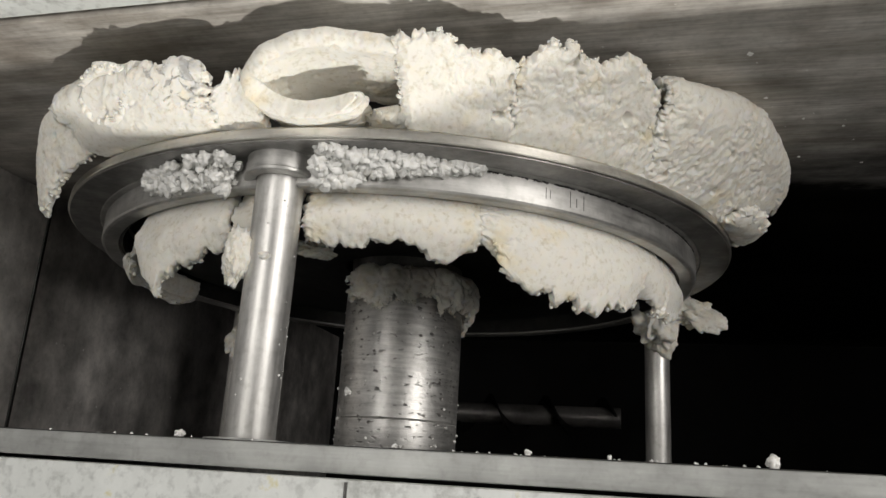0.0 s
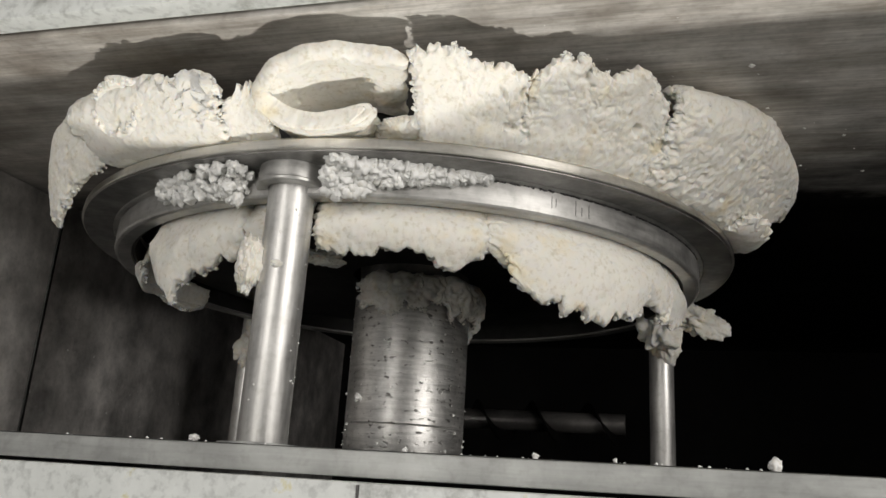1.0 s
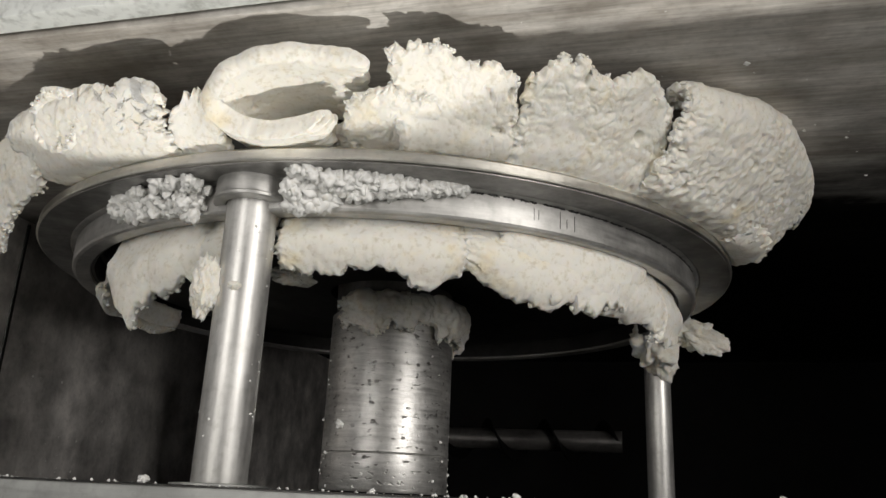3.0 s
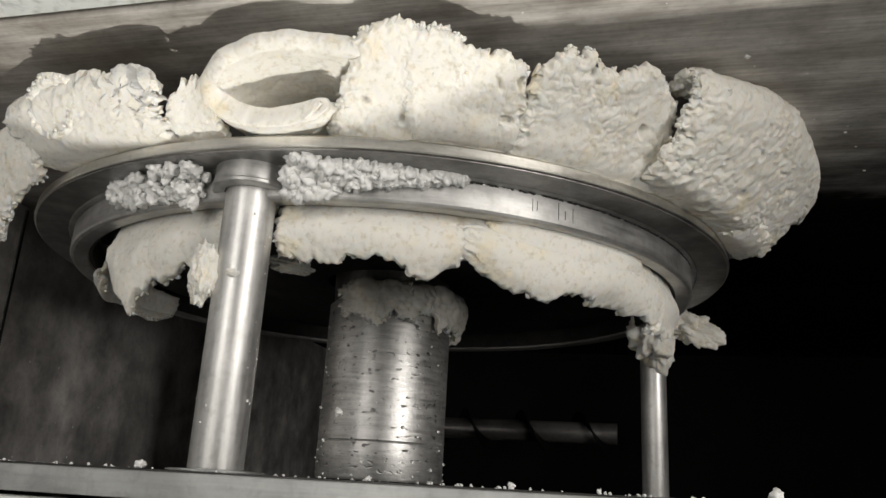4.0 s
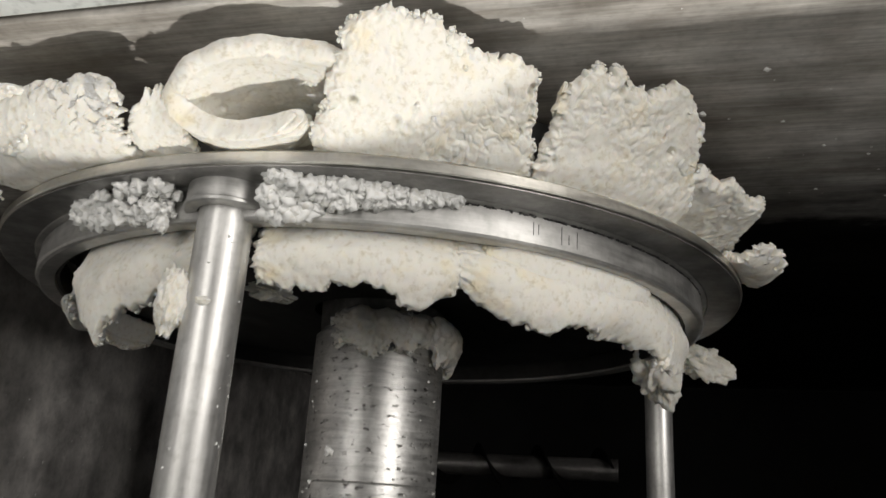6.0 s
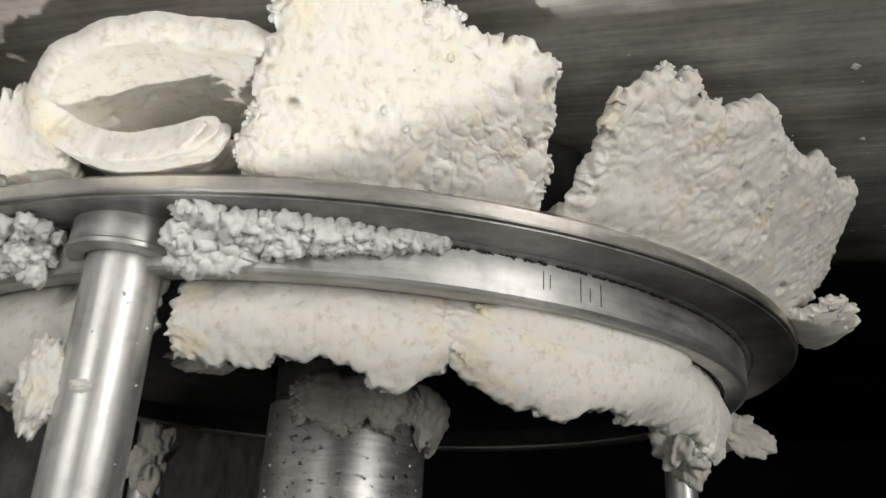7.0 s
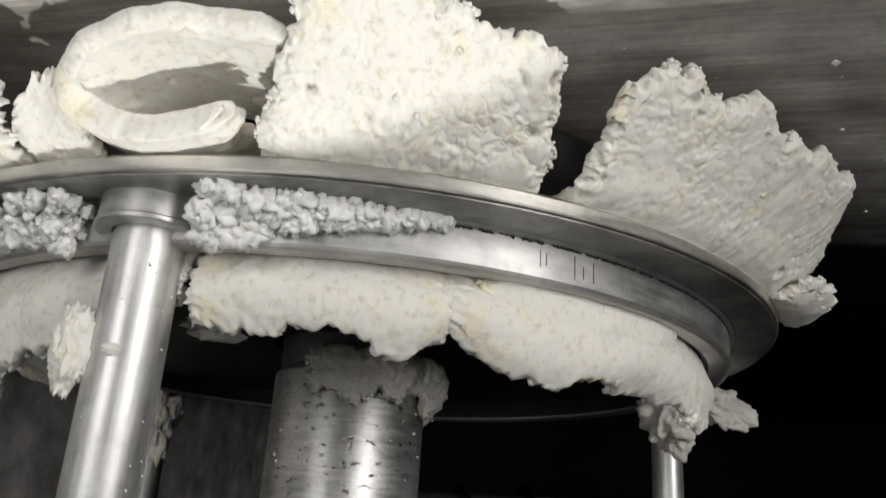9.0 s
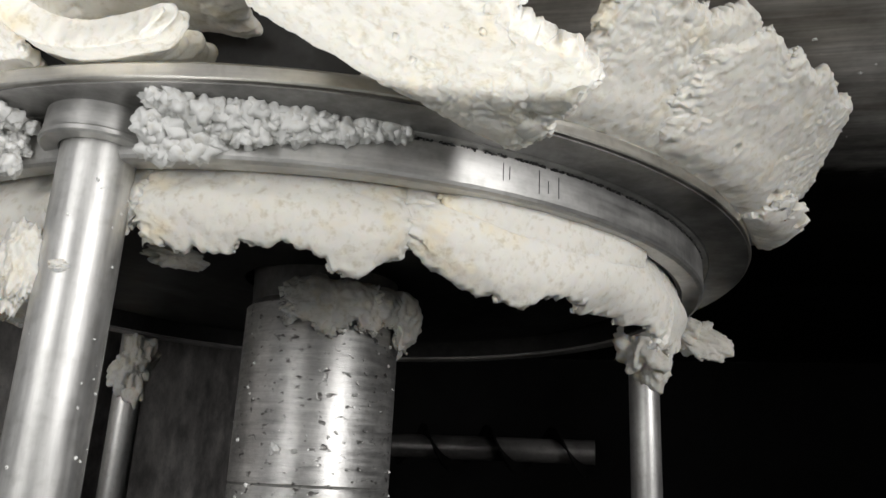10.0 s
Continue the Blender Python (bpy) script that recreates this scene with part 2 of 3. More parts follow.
def sheet(stations, thick, seed, nu=130, nv=70, edges=(0.05, 0.05, 0.0, 0.08), lump=0.0009, pivot=None, fray=1.0, crumbs=1.0, tear=1.7, grit=1.0):
    """A thick torn sheet of dough through stations of nodes; edges: raggedness at the first and last station and at the first and last node."""
    bm = bmesh.new()
    lines = [[Vector(q) for q in st] for st in stations]

    def place(u, v):
        return catmull([catmull(st, v) for st in lines], u)

    # a coarse table of the smooth surface, read by interpolation
    gu, gv = 40, 30
    table = np.array([[place(i / gu, j / gv)[:] for j in range(gv + 1)] for i in range(gu + 1)])

    def at(u, v):
        x, y = min(max(u, 0), 1) * gu, min(max(v, 0), 1) * gv
        i, j = min(int(x), gu - 1), min(int(y), gv - 1)
        f, g = x - i, y - j
        return Vector(table[i, j] * (1 - f) * (1 - g) + table[i + 1, j] * f * (1 - g) + table[i, j + 1] * (1 - f) * g + table[i + 1, j + 1] * f * g)

    e0, e1, e2, e3 = edges
    front, back = [], []
    for i in range(nu + 1):
        rf, rb = [], []
        for j in range(nv + 1):
            s, t = i / nu, j / nv
            u = s + rag(t * 2, seed + 1, e0, 1 - s, fray) - rag(t * 2, seed + 2, e1, s, fray)
            v = t + (rag(s * tear, seed + 3, e2, 1 - t, fray) if e2 else 0.0) - rag(s * tear, seed + 4, e3, t, fray)
            c = at(u, v)
            h = 0.015
            nrm = (at(u + h, v) - at(u - h, v)).cross(at(u, v + h) - at(u, v - h))
            nrm.normalize()
            rim = min(s, 1 - s, t, 1 - t)
            round_off = math.sqrt(min(1.0, rim * 14.0 + 0.02))
            q = c * 95.0 + Vector((seed, 0, 0))
            n1, n2, n3 = noise.noise(q), noise.noise(q * 2.7), noise.noise(q * 6.5)
            hb = noise.noise(q * 0.8 + Vector((9, 3, 1)))
            near, second = noise.voronoi(q * 1.9 + Vector((n1, n2, n1)) * 0.5)[0][:2]
            grain = min(1.0, (second - near) / 0.20)
            loose = min(1.0, max(0.15, 0.6 + 1.6 * noise.noise(q * 0.33 + Vector((5, 2, seed)))))
            pit = max(0.0, noise.noise(q * 2.1 + Vector((4, 4, 4))) - 0.30)
            hole = min(0.20, max(0.0, noise.noise(q * 1.5 + Vector((7, 1, 3))) - 0.36)) * min(1.0, max(0.0, 5.0 * noise.noise(q * 0.55 + Vector((2, 8, 5))) - 0.6))
            d = lump * (1.0 * n1 + 0.5 * n2 + 0.18 * n3 + 0.85 * grit * loose * (grain - 0.6) - 4.0 * loose * pit) - 0.020 * grit * hole * min(1.0, rim * 12.0)
            jit = Vector((noise.noise(q * 4.0 + Vector((3, 0, 0))), noise.noise(q * 4.0 + Vector((0, 5, 0))), noise.noise(q * 4.0 + Vector((0, 0, 7))))) * (0.0026 * fray * (1.0 - min(1, rim * 9)))
            o = thick * 0.5 * round_off
            rf.append(bm.verts.new(c + nrm * (o + d) + jit))
            rb.append(bm.verts.new(c - nrm * (o + lump * (hb + 0.6 * n2))+ jit))
        front.append(rf)
        back.append(rb)
    for i in range(nu):
        for j in range(nv):
            bm.faces.new((front[i][j], front[i + 1][j], front[i + 1][j + 1], front[i][j + 1]))
            bm.faces.new((back[i][j], back[i][j + 1], back[i + 1][j + 1], back[i + 1][j]))
    for i in range(nu):
        bm.faces.new((front[i][0], back[i][0], back[i + 1][0], front[i + 1][0]))
        bm.faces.new((front[i][nv], front[i + 1][nv], back[i + 1][nv], back[i][nv]))
    for j in range(nv):
        bm.faces.new((front[0][j], front[0][j + 1], back[0][j + 1], back[0][j]))
        bm.faces.new((front[nu][j], back[nu][j], back[nu][j + 1], front[nu][j + 1]))
    bmesh.ops.recalc_face_normals(bm, faces=bm.faces)
    if crumbs:
        rim_points = [front[i][nv].co for i in range(nu + 1)]
        for side, e in ((0, e0), (nu, e1)):
            if e > 0.025:
                rim_points += [front[side][j].co for j in range(int(nv * 0.25), nv + 1)]
        face_points = [front[i][j].co for i in range(3, nu - 2, 3) for j in range(int(nv * 0.3), nv - 2, 3)]
        crumble(bm, [p.copy() for p in rim_points], [p.copy() for p in face_points], seed, crumbs)
    if pivot is not None:
        bmesh.ops.translate(bm, verts=bm.verts, vec=-Vector(pivot))
    return bm


def lump(size, seed, rough=0.3, sub=4, fine=0.12):
    bm = bmesh.new()
    bmesh.ops.create_icosphere(bm, subdivisions=sub, radius=1.0)
    for v in bm.verts:
        p = v.co.copy()
        q = p * 1.3 + Vector((seed * 3.7, seed, 0))
        k = 1 + rough * (noise.noise(q) + 0.6 * noise.noise(q * 2.3)) + fine * (noise.noise(q * 5) + 0.7 * noise.noise(q * 11))
        v.co = Vector((p.x * size[0], p.y * size[1], p.z * size[2])) * k
    return bm


def dough_thing(name, bm, label, pivot=(0, 0, 0), mat=None, group="", category="dough"):
    ob = part(name, bm, mat or DOUGH)
    smooth(ob, 180)
    ob.location = pivot
    return tagged(ob, label, category, group)


# ---- the box of the machine ----
def structure(name, bm, mat, label):
    ob = part(name, bm, mat)
    ob.matrix_world = pose(0, 0, 0, 0, 0, HOUSING)
    return tagged(smooth(ob, 30), label, kind="structure")


BASE_Z, CEIL_Z, RAIL_N = -0.158, 0.090, -0.300
structure("ceiling_back", block(-0.41, 0.99, 0.302, 0.84, CEIL_Z + 0.001, CEIL_Z + 0.012, 0.0), DEEP_SHADE, "steel roof deep inside the press box, coloured black for shade")
structure("ceiling", block(-0.41, 0.99, -0.334, 0.300, CEIL_Z, CEIL_Z + 0.012, 0.001), PLATE, "brushed stainless steel plate over the press ring, stained and wet, shade painted towards the back")
structure("ceiling_front_bar", block(-0.60, 0.95, -0.352, -0.336, CEIL_Z + 0.003, CEIL_Z + 0.03, 0.002), PANEL, "pale scuffed steel bar along the front of the plate")
structure("floor", block(-0.37, 0.33, RAIL_N + 0.004, 0.16, BASE_Z - 0.012, BASE_Z, 0.001), DARK, "dark wet steel base plate with white crumbs")
structure("pit_floor", block(-0.37, 0.95, RAIL_N + 0.004, 0.80, -0.62, -0.60, 0.001), DEEP_SHADE, "steel bottom of the pit under the press, coloured black for shade")
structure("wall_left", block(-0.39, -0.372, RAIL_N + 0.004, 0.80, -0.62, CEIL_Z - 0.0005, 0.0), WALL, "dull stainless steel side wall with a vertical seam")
structure("wall_left_seam", block(-0.3715, -0.3695, -0.041, -0.037, BASE_Z + 0.002, CEIL_Z - 0.004, 0.001), DARK, "dark upright seam in the side wall")
structure("wall_right", block(0.95, 0.968, -0.30, 0.80, -0.62, CEIL_Z - 0.0005, 0.0), DEEP_SHADE, "steel side wall, coloured black for shade")
structure("wall_back", block(-0.392, 0.970, 0.7995, 0.82, -0.62, CEIL_Z - 0.0005, 0.0), DEEP_SHADE, "steel back wall of the press box, coloured black for shade")
structure("front_rail", block(-0.60, 0.95, RAIL_N - 0.012, RAIL_N + 0.002, BASE_Z - 0.0145, BASE_Z - 0.001, 0.0012), FRAME, "worn grey steel rail along the front edge")
structure("front_panel", block(-0.60, 0.95, RAIL_N - 0.022, RAIL_N - 0.004, BASE_Z - 0.75, BASE_Z - 0.0165, 0.002), PANEL, "scuffed pale steel panel below the front rail")

room = part("room_floor", block(-3.5, 3.5, -4.0, 2.5, -1.34, -1.30, 0.0), PANEL)
tagged(room, "pale work room floor under the machine", kind="structure")
back_wall = part("room_wall", block(-3.5, 3.5, -4.12, -4.002, -1.30, 1.6, 0.0), PANEL)
tagged(back_wall, "pale wall of the work room facing the machine", kind="structure")
structure("panel_joint", block(0.086, 0.0875, RAIL_N - 0.0225, RAIL_N - 0.020, BASE_Z - 0.29, BASE_Z - 0.018, 0.0), DARK, "dark upright joint in the front panel")
structure("panel_slot", block(0.150, 0.158, RAIL_N - 0.0225, RAIL_N - 0.020, BASE_Z - 0.030, BASE_Z - 0.021, 0.001), DARK, "small dark slot in the front panel")

# ---- the press: ring with flange, guide rods, shaft ----
RF, RD, ZF = 0.2895, 0.2612, 0.0260
RING_AT = Vector((0.0064, -0.0135, 0.0))
press_ring = empty("press_ring")
press_ring.location = RING_AT
tagged(press_ring, "turned stainless steel press ring with a polished flange, smeared with dough", "machine part")
smooth(part("drum", lathe([(RD - 0.013, -0.002), (RD - 0.003, -0.003), (RD - 0.0008, -0.0022), (RD, -0.0008), (RD, 0.0146), (RD - 0.0010, 0.0150), (RD - 0.0010, 0.0158), (RD + 0.003, 0.0163), (RD + 0.004, 0.0170), (RD - 0.013, 0.0170)], 220), RING, press_ring), 25)
smooth(part("flange", lathe([(RD - 0.013, 0.0172), (RF - 0.0016, 0.0172), (RF - 0.0004, 0.0177), (RF, 0.0185), (RF - 0.0004, 0.0238), (RF - 0.0022, ZF - 0.0004), (RF - 0.004, ZF), (RD - 0.013, ZF)], 220), LIP, press_ring, "polished flange with nicked rim"), 25)
smooth(part("inner_sleeve", lathe([(RD - 0.016, 0.000), (RD - 0.0135, 0.000), (RD - 0.0135, 0.018), (RD - 0.016, 0.018)], 160), DARK, press_ring), 25)

# thin added ring: grime, with the underside's shade put into its darker colour
smooth(part("undercut", lathe([(RD + 0.0042, 0.0165), (RF - 0.0018, 0.0165), (RF - 0.0018, 0.0171), (RD + 0.0042, 0.0171)], 200), GRIMY_SHADED, press_ring, "grimy underside of the flange, its shade put into the colour"), 25)

ROD_AT = (-0.0604, -0.2594)
for k in range(3):
    a = radians(120 * k)
    x, y = ROD_AT[0] * math.cos(a) - ROD_AT[1] * math.sin(a), ROD_AT[0] * math.sin(a) + ROD_AT[1] * math.cos(a)
    if k == 0:
        guide = empty("guide_rod")
        tagged(guide, "ground steel guide rod standing on the base plate, carrying the ring", "rod", "guide rods of the ring")
        smooth(part("rod", lathe([(0.0, BASE_Z + 0.001), (0.0146, BASE_Z + 0.001), (0.015, BASE_Z + 0.002), (0.015, 0.0065), (0.0, 0.0065)], 48), ROD, guide), 30)
        smooth(part("foot_ring", lathe([(0.0152, BASE_Z + 0.0002), (0.026, BASE_Z + 0.0002), (0.026, BASE_Z + 0.0012), (0.0152, BASE_Z + 0.0016)], 48), FRAME, guide), 30)
        smooth(part("collar", lathe([(0.0154, 0.0042), (0.0160, 0.0028), (0.0226, 0.0026), (0.0235, 0.0034), (0.0235, 0.0052), (0.0226, 0.0060), (0.0222, 0.0168), (0.0154, 0.0168)], 56), RING, guide), 30)
        guide.location = (x, y, 0)
    else:
        g = copy_thing(guide, pose(0.2740, 0.1020, 0) if k == 1 else pose(-0.1848, 0.1795, 0))
        for piece in g.children:
            piece.scale = (0.85, 0.85, 1.0)

shaft = empty("press_shaft")
tagged(shaft, "thick pitted steel shaft turning slowly under the ring", "shaft")
SHAFT_AT, RS = (0.0106, -0.0164), 0.0532
smooth(part("lower_shaft", lathe([(0, BASE_Z + 0.001), (RS - 0.001, BASE_Z + 0.001), (RS, BASE_Z + 0.003), (RS, BASE_Z + 0.030), (RS - 0.0006, BASE_Z + 0.0308), (RS, BASE_Z + 0.0318), (RS, -0.012), (RS - 0.006, -0.006), (0, -0.006)], 96), SHAFT, shaft), 30)
smooth(part("upper_shaft", lathe([(0, -0.007), (0.050, -0.007), (0.052, 0.03), (0, 0.03)], 96), GRIMY_SHADED, shaft), 30)
shaft.location = (*SHAFT_AT, 0)
tagged(part("press_plate", lathe([(0.0535, 0.012), (0.150, 0.016), (0.232, 0.012), (0.240, 0.02), (0.240, 0.088), (0.0535, 0.088)], 96, axis=(0, 0)), DARK), "dark steel press plate above the shaft", "machine part").location = RING_AT

# conveyor screw far back in the box
screw = empty("conveyor_screw")
tagged(screw, "dark steel conveyor screw turning at the back of the box", "screw conveyor")


def screw_parts():
    core = lathe([(0, -0.13), (0.0150, -0.13), (0.0150, 0.13), (0, 0.13)], 32)
    smooth(part("core", core, SCREW, screw), 30)
    bm = bmesh.new()
    turns, steps, pitch = 3, 24, 0.084
    prev = None
    for k in range(turns * steps + 1):
        a, z = 2 * math.pi * k / steps, -0.125 + pitch * k / steps
        row = [bm.verts.new((r * math.cos(a), r * math.sin(a), z + dz)) for r, dz in ((0.0148, -0.0015), (0.030, -0.0012), (0.030, 0.0012), (0.0148, 0.0015))]
        if prev:
            for i in range(4):
                bm.faces.new((prev[i], row[i], row[(i + 1) % 4], prev[(i + 1) % 4]))
        prev = row
    bmesh.ops.recalc_face_normals(bm, faces=bm.faces)
    smooth(part("flight", bm, DEEP_SHADE, screw), 30)


screw_parts()

# ---- dough pushed out between flange and plate ----
P = polar
FOLD = dough_thing("dough_fold", sheet([
    [P(-134, 0.262, 0.034), P(-135, 0.302, 0.033), P(-136, 0.322, 0.046), P(-136, 0.330, 0.060), P(-134, 0.318, 0.070)],
    [P(-126, 0.262, 0.034), P(-127, 0.302, 0.032), P(-127, 0.318, 0.044), P(-126, 0.328, 0.059), P(-124, 0.316, 0.068)],
    [P(-117, 0.262, 0.034), P(-118, 0.301, 0.031), P(-117, 0.316, 0.042), P(-116, 0.328, 0.058), P(-115, 0.318, 0.068)],
    [P(-109, 0.262, 0.034), P(-110, 0.301, 0.031), P(-109, 0.312, 0.040), P(-110, 0.320, 0.052), P(-111, 0.315, 0.058)]],
    0.009, 11, edges=(0.10, 0.16, 0, 0.34), grit=0.5), "white crumbly dough sheet folding over the flange")
LEAF = dough_thing("dough_leaf", sheet([
    [P(-111, 0.29, 0.030), P(-111, 0.306, 0.034), P(-110, 0.314, 0.042), P(-109, 0.318, 0.047)],
    [P(-107, 0.29, 0.030), P(-107, 0.306, 0.036), P(-106, 0.316, 0.050), P(-106, 0.322, 0.062)],
    [P(-104, 0.29, 0.030), P(-104, 0.306, 0.034), P(-104, 0.314, 0.044), P(-104.5, 0.318, 0.056)]],
    0.006, 15, 60, 50, edges=(0.15, 0.12, 0, 0.35)), "small torn upright leaf of white dough")
FLAP = dough_thing("dough_flap", sheet([
    [P(-133, 0.298, 0.050), P(-134, 0.314, 0.046), P(-136, 0.314, 0.036), P(-139, 0.304, 0.028)],
    [P(-138, 0.302, 0.058), P(-139, 0.322, 0.053), P(-141, 0.321, 0.034), P(-144, 0.310, 0.012)],
    [P(-144, 0.305, 0.066), P(-144, 0.328, 0.058), P(-147, 0.325, 0.030), P(-149, 0.313, -0.004)],
    [P(-149, 0.302, 0.072), P(-149, 0.324, 0.062), P(-151, 0.322, 0.030), P(-153, 0.311, -0.008)]],
    0.0085, 21, 90, 90, edges=(0.05, 0.06, 0.10, 0.10), grit=0.6), "white dough flap hanging down over the flange")


def loop_curl():
    """A curled sheet seen end on: a C-shaped line swept inwards under the plate."""
    line = [(-91.6, 0.0425), (-94.2, 0.0355), (-99, 0.0315), (-103, 0.0370), (-104.6, 0.0470), (-102.5, 0.0585), (-98, 0.0655), (-93, 0.0660), (-88.5, 0.0600)]
    st = []
    for az, z in line:
        lift = (z - 0.03) * 0.75
        st.append([P(az, 0.262, z * 0.75 + 0.017), P(az, 0.288, z * 0.9 + 0.006), P(az, 0.303 + lift * 0.5, z), P(az, 0.311 + lift, z)])
    return sheet(st, 0.0125, 31, 220, 80, edges=(0.13, 0.03, 0.0, 0.15), fray=0.3, crumbs=0, tear=1.3, lump=0.0007, grit=0.45)


LOOP = dough_thing("dough_curl", loop_curl(), "white dough curled into an open loop on the flange")


def slab(line, seed, thick=0.010, bow=0.002, nu=150, nv=100, edges=(0.05, 0.05, 0, 0.14), pivot=None, crumbs=1.6):
    """Dough pushed out over the flange and bent up along a cone; line: azimuth at the foot, azimuth and height at the top."""
    st = []
    for foot, top, z in line:
        row = [P(foot, 0.262, 0.036), P(foot, 0.299, 0.030)]
        for f in (0.33, 0.68, 1.0):
            h = 0.030 + (z - 0.030) * f
            row.append(P(foot + (top - foot) * f, 0.300 + (h - 0.030) + bow * math.sin(math.pi * f), h))
        st.append(row)
    return sheet(st, thick, seed, nu, nv, edges, pivot=pivot, crumbs=crumbs)


BLOCK_AT = P(-80, 0.302, 0.030)
BLOCK = dough_thing("dough_slab", slab([(-92.5, -88.8, 0.077), (-89, -86.6, 0.081), (-85, -84.4, 0.081), (-81.5, -82.2, 0.080), (-78.5, -80.4, 0.074), (-75.5, -78.6, 0.070), (-72.5, -76.4, 0.061), (-69.5, -73.5, 0.050)],
    41, 0.010, 0.003, 170, 120, (0.05, 0.06, 0, 0.10), BLOCK_AT), "broad slab of white crumbly dough pushed up over the flange", BLOCK_AT)
WING = dough_thing("dough_slab", slab([(-86.6, -89.2, 0.071), (-84, -86, 0.072), (-81, -83, 0.070), (-78, -80, 0.0675), (-76, -77.6, 0.066), (-73.6, -75.8, 0.063)],
    43, 0.009, 0.0015, 130, 100, (0.06, 0.05, 0, 0.13), BLOCK_AT), "torn slab of white dough standing against the curl", BLOCK_AT)
HUMP_AT = P(-62, 0.302, 0.030)
HUMP = dough_thing("dough_slab", slab([(-71.5, -71.2, 0.063), (-68.5, -69.8, 0.073), (-65, -67.0, 0.078), (-61, -64, 0.078), (-57, -61, 0.079), (-53, -58, 0.080), (-49.0, -55.5, 0.072)],
    51, 0.011, 0.003, 150, 100, (0.08, 0.05, 0, 0.17), HUMP_AT), "humped slab of white crumbly dough on the flange", HUMP_AT)
LATE_AT = P(-42, 0.302, 0.030)
LATE = dough_thing("dough_slab", slab([(-60, -60, 0.058), (-54, -56.5, 0.070), (-48, -52.0, 0.078), (-43, -47.0, 0.079), (-39, -42.5, 0.078), (-36, -39.0, 0.080), (-32, -36.0, 0.064), (-27, -31.0, 0.050)],
    61, 0.011, 0.003, 170, 100, (0.03, 0.07, 0, 0.17), LATE_AT), "lumpy slab of white crumbly dough at the ring's side", LATE_AT)
ROLL_AT = P(-40, 0.325, 0.055)


def roll_tube():
    """A sheet pushed out over the flange and curling back on itself into a hollow roll."""
    st = []
    for k, az in enumerate((-57, -52, -47, -41, -35, -29, -23, -15)):
        g = (0.84, 0.88, 0.96, 1.02, 1.00, 0.98, 0.96, 0.90)[k]
        row = [P(az, 0.272, 0.034), P(az, 0.300, 0.029)]
        for r, z in ((0.014, 0.008), (0.031, 0.024), (0.045, 0.041), (0.046, 0.054), (0.032, 0.058), (0.016, 0.051)):
            row.append(P(az - 0.25 * g * z / 0.01, 0.300 + r * g, 0.030 + z * g))
        st.append(row)
    return sheet(st, 0.011, 71, 190, 150, edges=(0.05, 0.12, 0.0, 0.10), pivot=ROLL_AT, crumbs=2.0, lump=0.0014)


ROLL = dough_thing("dough_roll", roll_tube(), "thick roll of white dough that breaks off and falls", ROLL_AT)
SCRAP = dough_thing("dough_scrap", sheet([
    [Vector((-0.02, 0, 0)), Vector((-0.022, 0.004, 0.012)), Vector((-0.018, 0.002, 0.024))],
    [Vector((0, 0, -0.004)), Vector((0.0, 0.007, 0.012)), Vector((0.002, 0.004, 0.028))],
    [Vector((0.02, 0, 0)), Vector((0.022, 0.004, 0.010)), Vector((0.018, 0.0, 0.022))]], 0.007, 81, 60, 50, edges=(0.15, 0.15, 0.1, 0.2)),
    "small scrap of white dough dropping off the flange")
dough_thing("dough_ear", sheet([
    [P(-24, 0.298, 0.028), P(-24, 0.312, 0.024), P(-25, 0.322, 0.030)],
    [P(-30, 0.298, 0.028), P(-30, 0.316, 0.022), P(-31, 0.336, 0.030)],
    [P(-36, 0.298, 0.028), P(-36, 0.312, 0.026), P(-36, 0.324, 0.036)]], 0.007, 83, 60, 40, edges=(0.15, 0.15, 0, 0.3)),
    "torn ear of dough sticking out over the flange")


# ---- dough hanging under the ring ----
def skirt(az0, az1, drops, seed, curl=0.010, r=0.2525, nu=150, nv=50, edges=(0.03, 0.03, 0, 0.22)):
    st = []
    n = len(drops)
    for k, d in enumerate(drops):
        az = az0 + (az1 - az0) * k / (n - 1)
        q = r - 0.0055
        st.append([RING_AT + P(az, q - 0.0085, 0.008), RING_AT + P(az, q - 0.005, -0.0065), RING_AT + P(az, q, -0.35 * d - 0.005), RING_AT + P(az, q - 0.004, -0.75 * d - 0.002), RING_AT + P(az, q - 0.0045 - curl, -d - 0.003)])
    return sheet(st, 0.0080, seed, nu, nv, edges, lump=0.0008, fray=0.7, crumbs=1.3, tear=1.8, grit=0.7)


